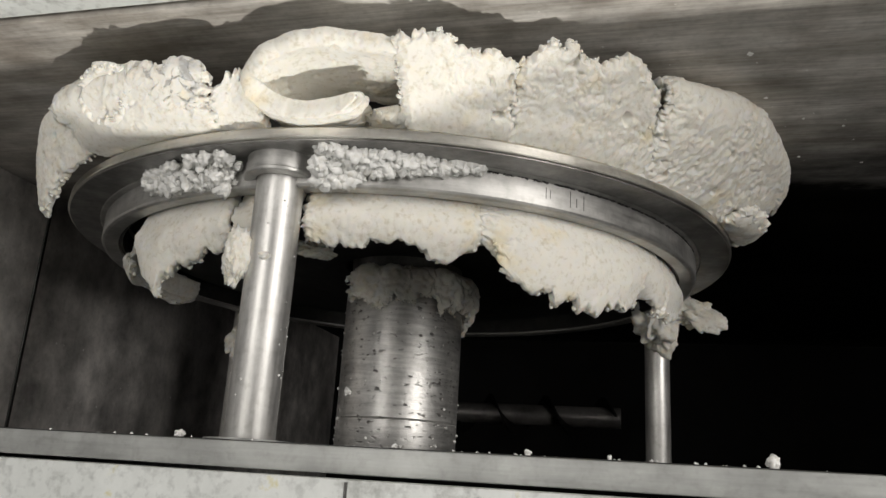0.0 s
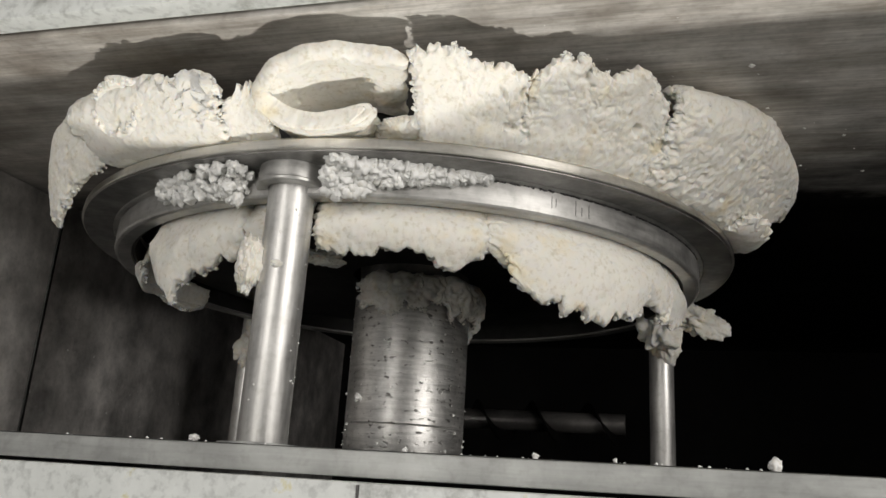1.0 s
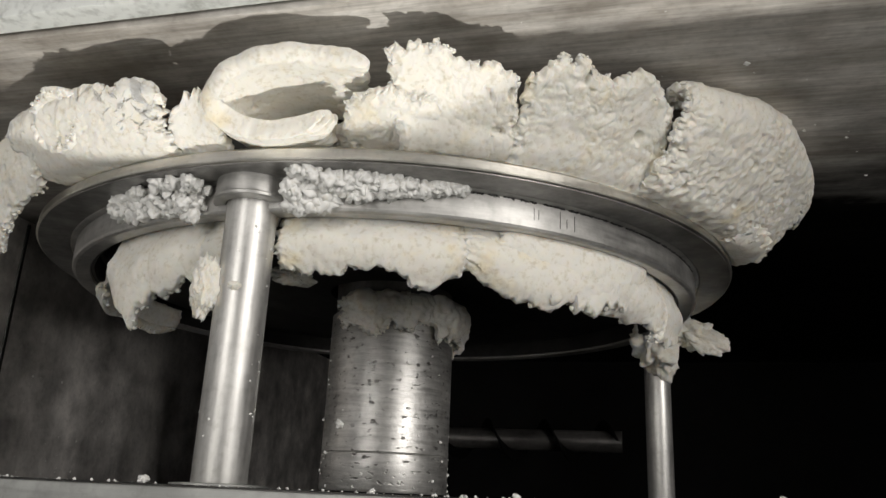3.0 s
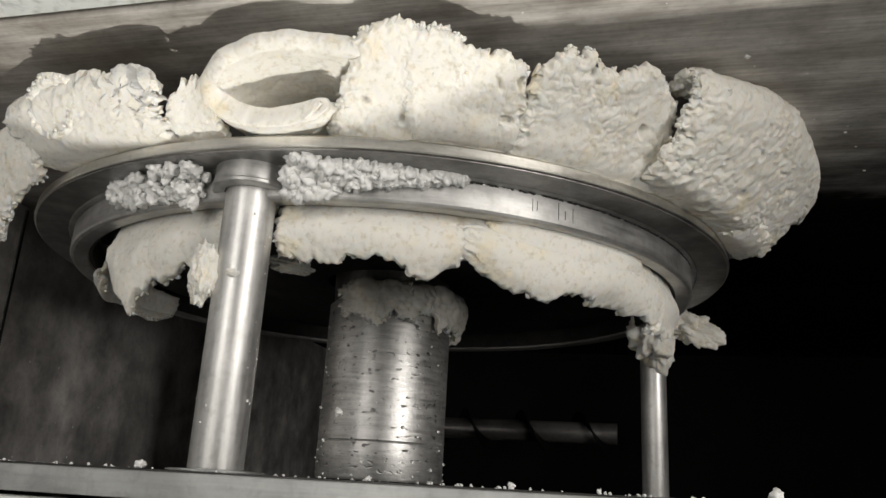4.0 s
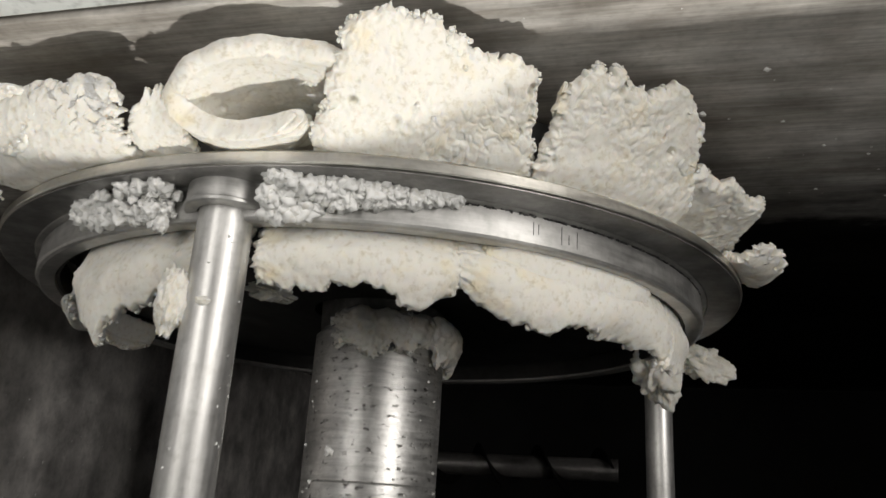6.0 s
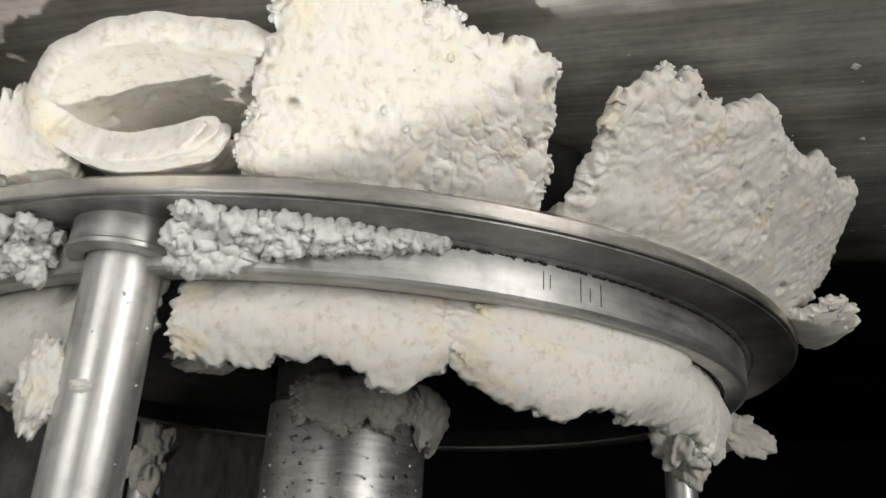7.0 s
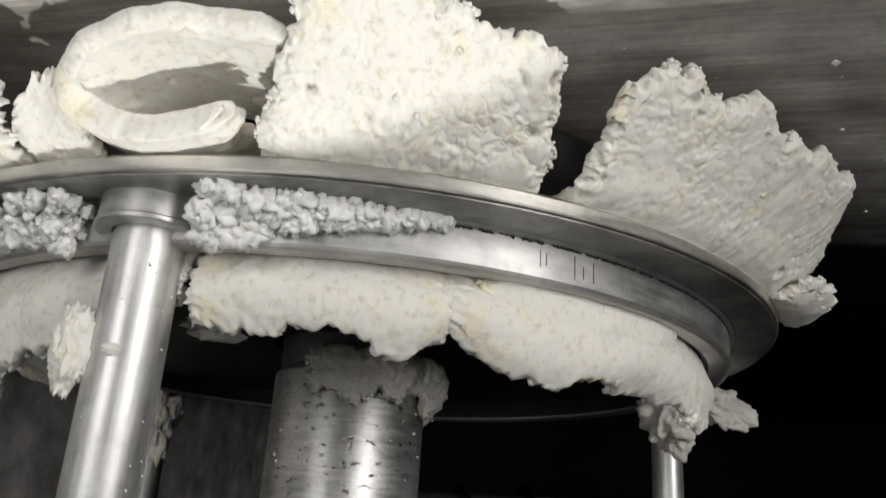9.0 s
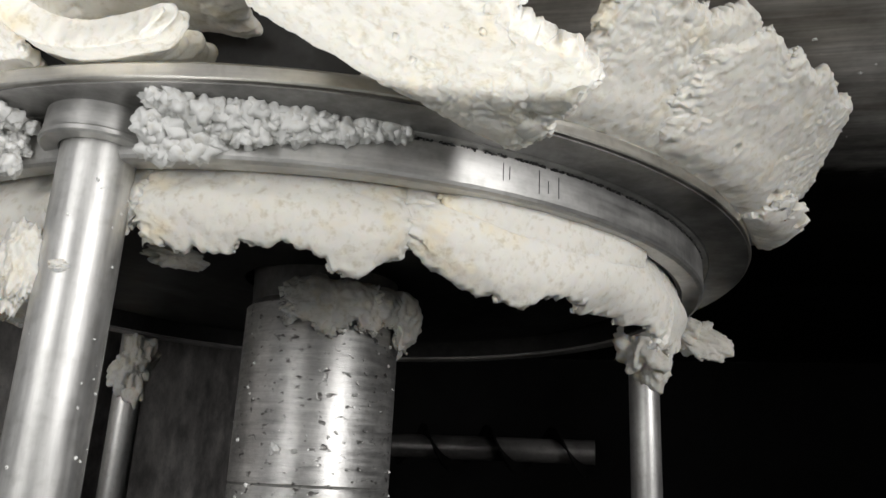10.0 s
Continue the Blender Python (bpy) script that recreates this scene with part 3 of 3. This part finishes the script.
SKIRTS = [
    dough_thing("dough_skirt", skirt(-139, -114, [0.030, 0.062, 0.048, 0.040, 0.034], 91, 0.004, nu=90), "torn strip of dough hanging under the ring", group="dough under the ring"),
    dough_thing("dough_skirt", skirt(-102.5, -74.6, [0.034, 0.031, 0.031, 0.033, 0.037, 0.024], 92, edges=(0.04, 0.05, 0, 0.20)), "rolled strip of pale dough hanging under the ring", group="dough under the ring"),
    dough_thing("dough_skirt", skirt(-114, -102.5, [0.030, 0.036, 0.030, 0.020], 97, 0.0, nu=60, edges=(0.10, 0.14, 0, 0.3)), "torn strip of dough hanging under the ring", group="dough under the ring"),
    dough_thing("dough_skirt", skirt(-76.6, -33, [0.022, 0.035, 0.041, 0.039, 0.034, 0.036, 0.050], 93, 0.012, 0.2533, nu=190, edges=(0.05, 0.03, 0, 0.20)), "thick strip of pale dough curling under the ring", group="dough under the ring"),
    dough_thing("dough_skirt", skirt(-73, -42, [0.040, 0.052, 0.060, 0.060, 0.058, 0.040], 95, 0.006, 0.2545, 130, edges=(0.08, 0.08, 0, 0.24)), "ragged lobe of dough hanging lower than the strips beside it", group="dough under the ring"),
    dough_thing("dough_skirt", skirt(-34, -14, [0.052, 0.040, 0.030], 94, 0.0, nu=70), "torn strip of dough hanging under the ring", group="dough under the ring"),
    dough_thing("dough_skirt", skirt(158, 200, [0.010, 0.020, 0.016, 0.024, 0.012], 96, 0.002, 0.246, 90), "torn dough edge at the far side of the ring", group="dough under the ring"),
]


def shaft_collar():
    st = []
    for k in range(17):
        az = -143 + 11 * k
        w = noise.noise(Vector((k * 0.55, 8.0, 0)))
        low = -0.038 - 0.034 * w
        out = 0.0620 + 0.009 * noise.noise(Vector((k * 0.8, 2.0, 0)))
        st.append([P(az, 0.048, 0.000 + 0.004 * w), P(az, out, -0.004), P(az, out + 0.001, -0.018), P(az, 0.0555, low)])
    return sheet(st, 0.0080, 101, 170, 70, edges=(0.05, 0.05, 0.14, 0.30), lump=0.0034, fray=1.2, crumbs=3.0, tear=2.8, grit=2.2)


collar = dough_thing("dough_collar", shaft_collar(), "ragged dough crust round the head of the turning shaft", (*SHAFT_AT, 0))


def stuck(name, size, at, seed, label, rot=(0, 0, 0), rough=0.35):
    ob = dough_thing(name, lump(size, seed, rough, 5, 0.16), label, at, category="dough")
    ob.rotation_euler = [radians(a) for a in rot]
    return ob


stuck("dough_lump", (0.0085, 0.008, 0.017), (-0.0790, -0.2655, -0.050), 3, "white dough lump stuck to the guide rod")
stuck("dough_chip", (0.0042, 0.002, 0.0022), (-0.0615, -0.2746, -0.050), 5, "small chip of dough stuck to the guide rod")
stuck("dough_lump", (0.020, 0.018, 0.024), (0.2640, 0.0560, -0.010), 7, "greyish dough lump clinging to the rod head", rough=0.6)
stuck("dough_lump", (0.022, 0.010, 0.014), (0.2950, 0.0400, 0.000), 8, "greyish dough lump clinging to the rod head", (0, 20, 0), 0.6)
stuck("dough_lump", (0.018, 0.016, 0.028), (-0.1800, 0.1700, -0.030), 9, "greyish dough lump clinging to the rod head", rough=0.6)


# ---- crumbs on the drum beside the collar ----
def crumb_meshes(count=7):
    out = []
    for k in range(count):
        bm = lump((0.0034, 0.0029, 0.0036), 20 + k, 0.75, 3, 0.16)
        me = bpy.data.meshes.new("crumb")
        bm.to_mesh(me)
        bm.free()
        for poly in me.polygons:
            poly.use_smooth = True
        me.materials.append(CRUMB)
        out.append(me)
    return out


CRUMBS = crumb_meshes()
rnd = random.Random(5)


def clump(az0, az1, count, z_low, label):
    e = empty("crumb_clump")
    tagged(e, label, "dough crumbs", "crumbs on the drum")
    for k in range(count):
        f = rnd.random() ** (1.35 if count > 200 else 0.85)
        az = az0 + (az1 - az0) * f
        low = z_low(f)
        z = 0.0158 - (0.0158 - low) * rnd.random()
        ob = new("crumb", rnd.choice(CRUMBS))
        ob.parent = e
        depth = RD + 0.001 + 0.022 * rnd.random() * min(1.0, 0.15 + (z - low) / 0.022)
        ob.location = RING_AT + P(az, depth, z)
        ob.rotation_euler = [rnd.uniform(0, 6.3) for _ in range(3)]
        s = rnd.uniform(0.55, 1.6) * (1.15 - 0.35 * f)
        ob.scale = (s, s, s * rnd.uniform(0.8, 1.2))
    return e


clump(-128.5, -110.8, 150, lambda f: 0.008 - 0.014 * f, "wet white dough crumbs stuck to the drum by the rod collar")
clump(-98.5, -77.0, 240, lambda f: -0.002 + 0.018 * f, "wet white dough crumbs stuck in a band under the flange")


# crumbs lying on rail and base plate
def strew():
    e = empty("crumb_litter")
    tagged(e, "scattered white crumbs lying on the base plate and rail", "dough crumbs")
    for k in range(170):
        a, n = rnd.uniform(-0.34, 0.32), RAIL_N + 0.006 + abs(rnd.gauss(0, 0.05))
        s = rnd.choice([0.08, 0.11, 0.15, 0.22])
        if k < 6:
            a, n, s = [(-0.03, -0.285, 0.8), (0.285, -0.29, 1.0), (0.17, -0.29, 0.5), (0.21, -0.292, 0.35), (0.36, -0.29, 0.7), (0.10, -0.29, 0.4)][k]
        ob = new("crumb", rnd.choice(CRUMBS))
        ob.parent = e
        ob.location = box_to_world(a, n, BASE_Z + 0.0024 * s)
        ob.rotation_euler = (rnd.uniform(0, 6), rnd.uniform(0, 6), rnd.uniform(0, 6))
        ob.scale = (s, s, s)


strew()


# crumbs stuck to the shaft turn with it
def shaft_crumbs():
    for k in range(70):
        az = rnd.uniform(-180, 180)
        z = BASE_Z + 0.004 + 0.135 * rnd.random() ** 1.6
        sc = rnd.choice([0.14, 0.2, 0.26, 0.34])
        if k == 0:
            az, z, sc = -139.0, BASE_Z + 0.052, 0.9
        ob = new("crumb", rnd.choice(CRUMBS))
        ob.parent = shaft
        ob.location = P(az, RS + 0.0008 * sc, z)
        ob.rotation_euler = (rnd.uniform(0, 6), rnd.uniform(0, 6), rnd.uniform(0, 6))
        ob.scale = (sc, sc, sc)


shaft_crumbs()


def rod_crumbs():
    r = random.Random(31)
    for k in range(24):
        ob = new("crumb", r.choice(CRUMBS))
        ob.parent = guide
        az, sc = r.choice([r.gauss(-5, 30), r.uniform(-180, 0)]), r.choice([0.08, 0.11, 0.15, 0.2])
        ob.location = P(az, 0.0150 + 0.0004 * sc, r.uniform(BASE_Z + 0.01, -0.01))
        ob.rotation_euler = (r.uniform(0, 6), r.uniform(0, 6), r.uniform(0, 6))
        ob.scale = (sc, sc, sc)


rod_crumbs()


# splashes dried on the plate above and on the side wall
def splashes():
    e = empty("splash_specks")
    tagged(e, "small white dried specks on the plate and the side wall", "dough crumbs")
    for k in range(90):
        ob = new("speck", rnd.choice(CRUMBS))
        ob.parent = e
        sc = rnd.choice([0.1, 0.13, 0.18, 0.3])
        if k < 45:
            a, n = rnd.uniform(0.12, 0.5), rnd.uniform(-0.30, -0.03)
            if k == 0:
                a, n, sc = 0.292, -0.236, 0.5
            if k == 1:
                a, n, sc = 0.262, -0.190, 0.7
            ob.location = box_to_world(a, n, CEIL_Z - 0.0006)
            ob.scale = (sc, sc, sc * 0.4)
        else:
            n, z = rnd.uniform(-0.05, 0.25), BASE_Z + 0.10 * rnd.random() ** 1.5
            ob.location = box_to_world(-0.3715, n, z)
            ob.scale = (sc * 0.4, sc, sc)
            ob.rotation_euler = (0, 0, radians(HOUSING))


splashes()

# scratches and grime on the drum and flange
for az, low, high in ((-66.9, 0.004, 0.012), (-66.2, 0.005, 0.011), (-62.8, 0.002, 0.013), (-61.7, 0.003, 0.009), (-60.4, 0.002, 0.012)):
    ob = part("scratch", block(-0.00012, 0.00012, -0.0003, 0.0003, low, high, 0), DARK, press_ring)
    ob.location = P(az, RD, 0)
    ob.rotation_euler = (0, 0, radians(az + 90))


def seam_grime():
    """Dark broken crust in the corner between drum and flange."""
    bm = bmesh.new()
    for k in range(420):
        az = -82 + 58 * k / 420
        if noise.noise(Vector((az * 0.9, 3, 0))) < -0.15:
            continue
        c = P(az + rnd.uniform(-0.1, 0.1), RD - 0.0006 + rnd.uniform(0, 0.0008), 0.0156 + rnd.uniform(-0.0008, 0.0008))
        r = rnd.uniform(0.0003, 0.0008)
        m = Matrix.Translation(c) @ Euler((rnd.uniform(0, 3), rnd.uniform(0, 3), 0)).to_matrix().to_4x4() @ Matrix.Diagonal((r * 1.5, r, r * 0.7, 1))
        bmesh.ops.create_icosphere(bm, subdivisions=1, radius=1.0, matrix=m)
    smooth(part("grime", bm, DARK, press_ring, "dark broken crust of grime"), 180)


seam_grime()

# small folds of dough on the flange and a falling bit
def small_curl(seed, line, r_out, name_label):
    st = [[P(az, 0.285, z * 0.9 + 0.004), P(az, 0.300 + (z - 0.03) * 0.5, z), P(az, r_out + (z - 0.03) * 0.7, z)] for az, z in line]
    return dough_thing("dough_curl", sheet(st, 0.0065, seed, 90, 40, edges=(0.05, 0.05, 0, 0.2)), name_label)


CURL = small_curl(111, [(-121.5, 0.042), (-123.5, 0.037), (-126.5, 0.038), (-128, 0.047), (-126.5, 0.058), (-123, 0.062), (-120, 0.059)], 0.318, "small curled fold of dough on the flange")
BIT = dough_thing("dough_bit", lump((0.013, 0.008, 0.015), 44, 0.6, 5, 0.2), "small bit of dough dropping past the shaft")
CHIP = dough_thing("dough_bit", lump((0.014, 0.010, 0.011), 45, 0.6, 5, 0.2), "bit of dough dropping from under the ring")
stuck("dough_bit", (0.013, 0.008, 0.005), (-0.052, -0.165, -0.014), 47, "flat bit of dough hanging behind the rod", (0, 8, 0), 0.75)


BACK_AT = P(-74, 0.302, 0.030)
BACK = dough_thing("dough_leaf", sheet([
    [P(-80, 0.270, 0.036), P(-80, 0.296, 0.036), P(-79.5, 0.316, 0.056), P(-79, 0.330, 0.074)],
    [P(-76, 0.270, 0.036), P(-76, 0.296, 0.036), P(-76, 0.318, 0.056), P(-76.5, 0.332, 0.076)],
    [P(-72, 0.270, 0.036), P(-72, 0.296, 0.034), P(-72.5, 0.310, 0.046), P(-73.5, 0.322, 0.060)]],
    0.007, 121, 70, 60, edges=(0.06, 0.10, 0, 0.25), pivot=BACK_AT), "torn leaf of white dough standing behind the slab", BACK_AT)


# ---- what moves ----
def nudge(az, out, up, tilt=0.0, turn=0.0, at=(0, 0, 0)):
    """A pose near the pivot at: moved outwards and up at an azimuth, tilted outwards, turned round it."""
    c, s = math.cos(radians(az)), math.sin(radians(az))
    axis = Vector((-s, c, 0))
    m = Matrix.Translation(Vector(at) + Vector((c * out, s * out, up)))
    return m @ Matrix.Rotation(radians(tilt), 4, axis) @ Matrix.Rotation(radians(turn), 4, Vector((c, s, 0)))


def spin(at, deg):
    return pose(*at, 0, 0, deg)


def motions():
    walk(shaft, [(t, spin((*SHAFT_AT, 0), 3.1 * t)) for t in (0, 2.5, 5, 7.5, 10)])
    walk(collar, [(t, spin((*SHAFT_AT, 0), 3.1 * t)) for t in (0, 2.5, 5, 7.5, 10)])
    lie = look(box_to_world(0.065, 0.50, -0.074), box_to_world(0.60, 0.50, -0.074))
    walk(screw, [(0.5 * k, lie @ pose(0, 0, 0, 0, 0, -60 * k)) for k in range(21)])
    # the curl and the folds creep round the ring
    walk(LOOP, [(0, pose(0, 0, 0, 0, 0, 1.2)), (2, pose(0, 0, 0, 0, 0, 0.8)), (5.5, pose(0, 0, 0)), (7.5, pose(0, 0, 0, 0, 0, -0.8)), (10, pose(0, 0, 0, 0, 0, -1.2))])
    walk(FOLD, [(0, pose(0, 0, 0, 0, 0, 2.0)), (4.5, pose(0, 0, 0)), (10, pose(0, 0, 0, 0, 0, -2.0))])
    walk(LEAF, [(0, pose(0, 0, 0, 0, 0, 1.2)), (4.5, pose(0, 0, 0)), (10, pose(0, 0, 0, 0, 0, -1.5))])
    walk(FLAP, [(0, pose(0.010, 0, 0.002, 0, 0, 5.0)), (2, pose(0.006, 0, 0.000, 0, 0, 4.5)), (3.5, pose(0.004, 0, -0.002, 0, 0, 4.0)), (4.5, pose(0.006, 0.004, -0.004, 0, 0, 4.0)), (5.5, pose(0.004, 0.002, -0.005, 0, 0, 3.8)), (10, pose(0.002, 0, -0.010, 0, 0, 3.0))])
    # the slab rises out of the slot, creeps on, then topples over the flange at the end
    topple = [(9, 0.001, 0, 2, 0, 0), (9.3, 0.006, -0.003, 8, -4, 0), (9.5, 0.013, -0.008, 20, -10, 0.004), (9.6, 0.017, -0.011, 30, -15, 0.006), (9.8, 0.021, -0.015, 38, -19, 0.009), (10, 0.022, -0.017, 40, -20, 0.010)]
    fall = [(t, pose(x, 0, 0) @ nudge(-80, out, up, tilt, turn, BLOCK_AT)) for t, out, up, tilt, turn, x in topple]
    walk(BLOCK, [(t, nudge(-80, out, 0, tilt, 0, BLOCK_AT)) for t, out, tilt in ((0, -0.066, 42), (1, -0.064, 42), (2, -0.058, 40), (3.3, -0.034, 26), (3.8, -0.018, 13), (4.2, -0.004, 2), (4.5, 0, 0), (5.5, 0, 0), (7, 0, 0))] + fall)
    along = nudge(-80, 0, 0, 0, 0, BLOCK_AT).inverted()
    walk(WING, [(t, pose(0, 0, 0, 0, 0, deg) @ nudge(-80, out, out, 0, 0, BLOCK_AT)) for t, deg, out in ((0, 0, 0), (2, 1.2, 0), (3.3, 2.0, 0.002), (4.5, 3.0, 0.003), (5.5, 3.3, 0.004), (7, 3.7, 0.006))]
         + [(t, m @ along @ pose(0, 0, 0, 0, 0, 4.0) @ nudge(-80, 0.006, 0.006, 0, 0, BLOCK_AT)) for t, m in fall])
    def drift(deg, tilt, turn, out=0.0):
        return pose(0, 0, 0, 0, 0, deg) @ nudge(-62, out, 0, tilt, turn, HUMP_AT)

    walk(BACK, [(0, nudge(-74, -0.020, -0.006, -6, 0, BACK_AT)), (3.5, nudge(-74, -0.014, -0.004, -4, 0, BACK_AT)), (4.4, nudge(-74, 0.0, 0.0, 0, 0, BACK_AT)), (5.1, nudge(-74, 0.0, 0.0, 0, 0, BACK_AT)), (5.5, nudge(-74, -0.020, -0.006, -8, 0, BACK_AT)), (10, nudge(-74, -0.026, -0.008, -10, 0, BACK_AT))])
    walk(HUMP, [(0, drift(-4.5, 0, 0, -0.003)), (2, drift(-3, 0, 0, -0.001)), (3.3, drift(-2, 0, 0)), (4.2, drift(-1.0, 0, 0)), (4.5, drift(0, 0, 0)), (5.5, drift(0.5, -5, 2)), (7, drift(3.0, 0, 0)), (8.5, drift(3.5, 0, 0, 0.001)), (10, drift(5.4, 1, 0, 0.004))])
    # a later sheet comes flat out of the slot and bends up
    walk(LATE, [(t, pose(0, 0, 0, 0, 0, deg) @ nudge(-42, out, 0, tilt, 0, LATE_AT)) for t, out, tilt, deg in ((0, -0.060, 40, 0), (5.4, -0.060, 40, 0), (6.0, -0.034, 26, 0), (6.4, -0.016, 12, 0), (6.8, -0.005, 0, -1.5), (8, -0.003, 0, -1.2), (9, 0.001, 1, 0.2), (10, 0.009, 2, 2.6))])

    def roll_at(x, y, z, tilt, turn, yaw):
        return Matrix.Translation((x, y, z)) @ pose(0, 0, 0, 0, 0, yaw) @ nudge(-40, 0, 0, tilt, turn)

    c = ROLL_AT
    walk(ROLL, [(0, nudge(-40, -0.004, 0, 0, 0, c)), (2, nudge(-40, 0.006, 0, 0, 0, c)), (3.3, nudge(-40, 0.013, 0, 0, 0, c)), (4.2, nudge(-40, 0.020, 0, 0, -2, c)), (4.3, roll_at(c.x + 0.019, c.y - 0.016, c.z - 0.004, 2, -4, 2)),
                (4.4, roll_at(0.272, -0.238, 0.034, 4, -5, 4)), (4.5, roll_at(0.276, -0.246, 0.012, 10, -10, 8)), (4.6, roll_at(0.312, -0.175, 0.004, 14, -32, 12)), (4.7, roll_at(0.352, -0.050, -0.004, 18, -60, 18)),
                (4.8, roll_at(0.400, 0.080, -0.080, 30, -90, 30)), (5.0, roll_at(0.480, 0.200, -0.545, 60, -130, 60)), (10, roll_at(0.480, 0.200, -0.545, 60, -130, 60))])
    walk(CURL, [(0, pose(0, 0, 0, 0, 0, 1.5)), (4.5, pose(0, 0, 0, 0, 0, -1)), (10, pose(0, 0, 0, 0, 0, -3))])
    walk(BIT, [(0, pose(0.045, -0.212, -0.012)), (4.25, pose(0.045, -0.212, -0.012)), (4.4, pose(0.056, -0.16, -0.030, 20, 10, 0)), (4.5, pose(0.060, -0.12, -0.048, 40, 25, 10)),
               (4.6, pose(0.075, -0.06, -0.085, 60, 50, 20)), (4.8, pose(0.030, 0.10, -0.146, 90, 80, 30)), (10, pose(0.030, 0.10, -0.146, 90, 80, 30))])
    # the lobe under the ring is drawn up, the strips creep round
    walk(SKIRTS[4], [(0, pose(0, 0, 0.000)), (2.1, pose(0, 0, -0.002, 0, 0, 1)), (2.6, pose(0, 0, 0.004, 0, 0, 1)), (3.3, pose(0, 0, 0.024, 0, 0, 1)), (10, pose(0, 0, 0.024, 0, 0, 1))])
    walk(SKIRTS[1], [(0, pose(0, 0, 0)), (5.5, pose(0, 0, 0)), (7, pose(0, 0, 0, 0, 0, 1.0)), (10, pose(0, 0, 0, 0, 0, 0.4))])
    walk(SKIRTS[2], [(0, pose(0, 0, 0)), (7, pose(0, 0, 0)), (10, pose(0, 0, 0, 0, 0, 2.0))])
    walk(SKIRTS[0], [(0, pose(0, 0, 0)), (4.2, pose(0, 0, 0, 0, 0, 2)), (10, pose(0, 0, 0, 0, 0, 4))])
    walk(CHIP, [(0, pose(0.100, -0.200, 0.004)), (2.9, pose(0.100, -0.200, 0.004)), (3.1, pose(0.106, -0.120, 0.006, 20, 10, 0)), (3.3, pose(0.114, -0.02, 0.004, 50, 30, 10)), (3.4, pose(0.113, 0.12, -0.220, 80, 50, 20)), (3.5, pose(0.115, 0.20, -0.585, 100, 80, 30)), (10, pose(0.115, 0.20, -0.585, 100, 80, 30))])
    s0 = Matrix.Translation(P(-36, 0.275, 0.040))
    s1 = Matrix.Translation((0.240, -0.225, 0.046)) @ pose(0, 0, 0, 20, 0, 0)
    s2 = Matrix.Translation((0.300, -0.120, -0.030)) @ pose(0, 0, 0, 80, 30, 20)
    s3 = Matrix.Translation((0.450, 0.150, -0.585)) @ pose(0, 0, 0, 90, 60, 40)
    walk(SCRAP, [(0, s0), (4.9, s0), (5.4, s1), (5.5, s1), (5.65, s2), (6.0, s3), (10, s3)])


motions()
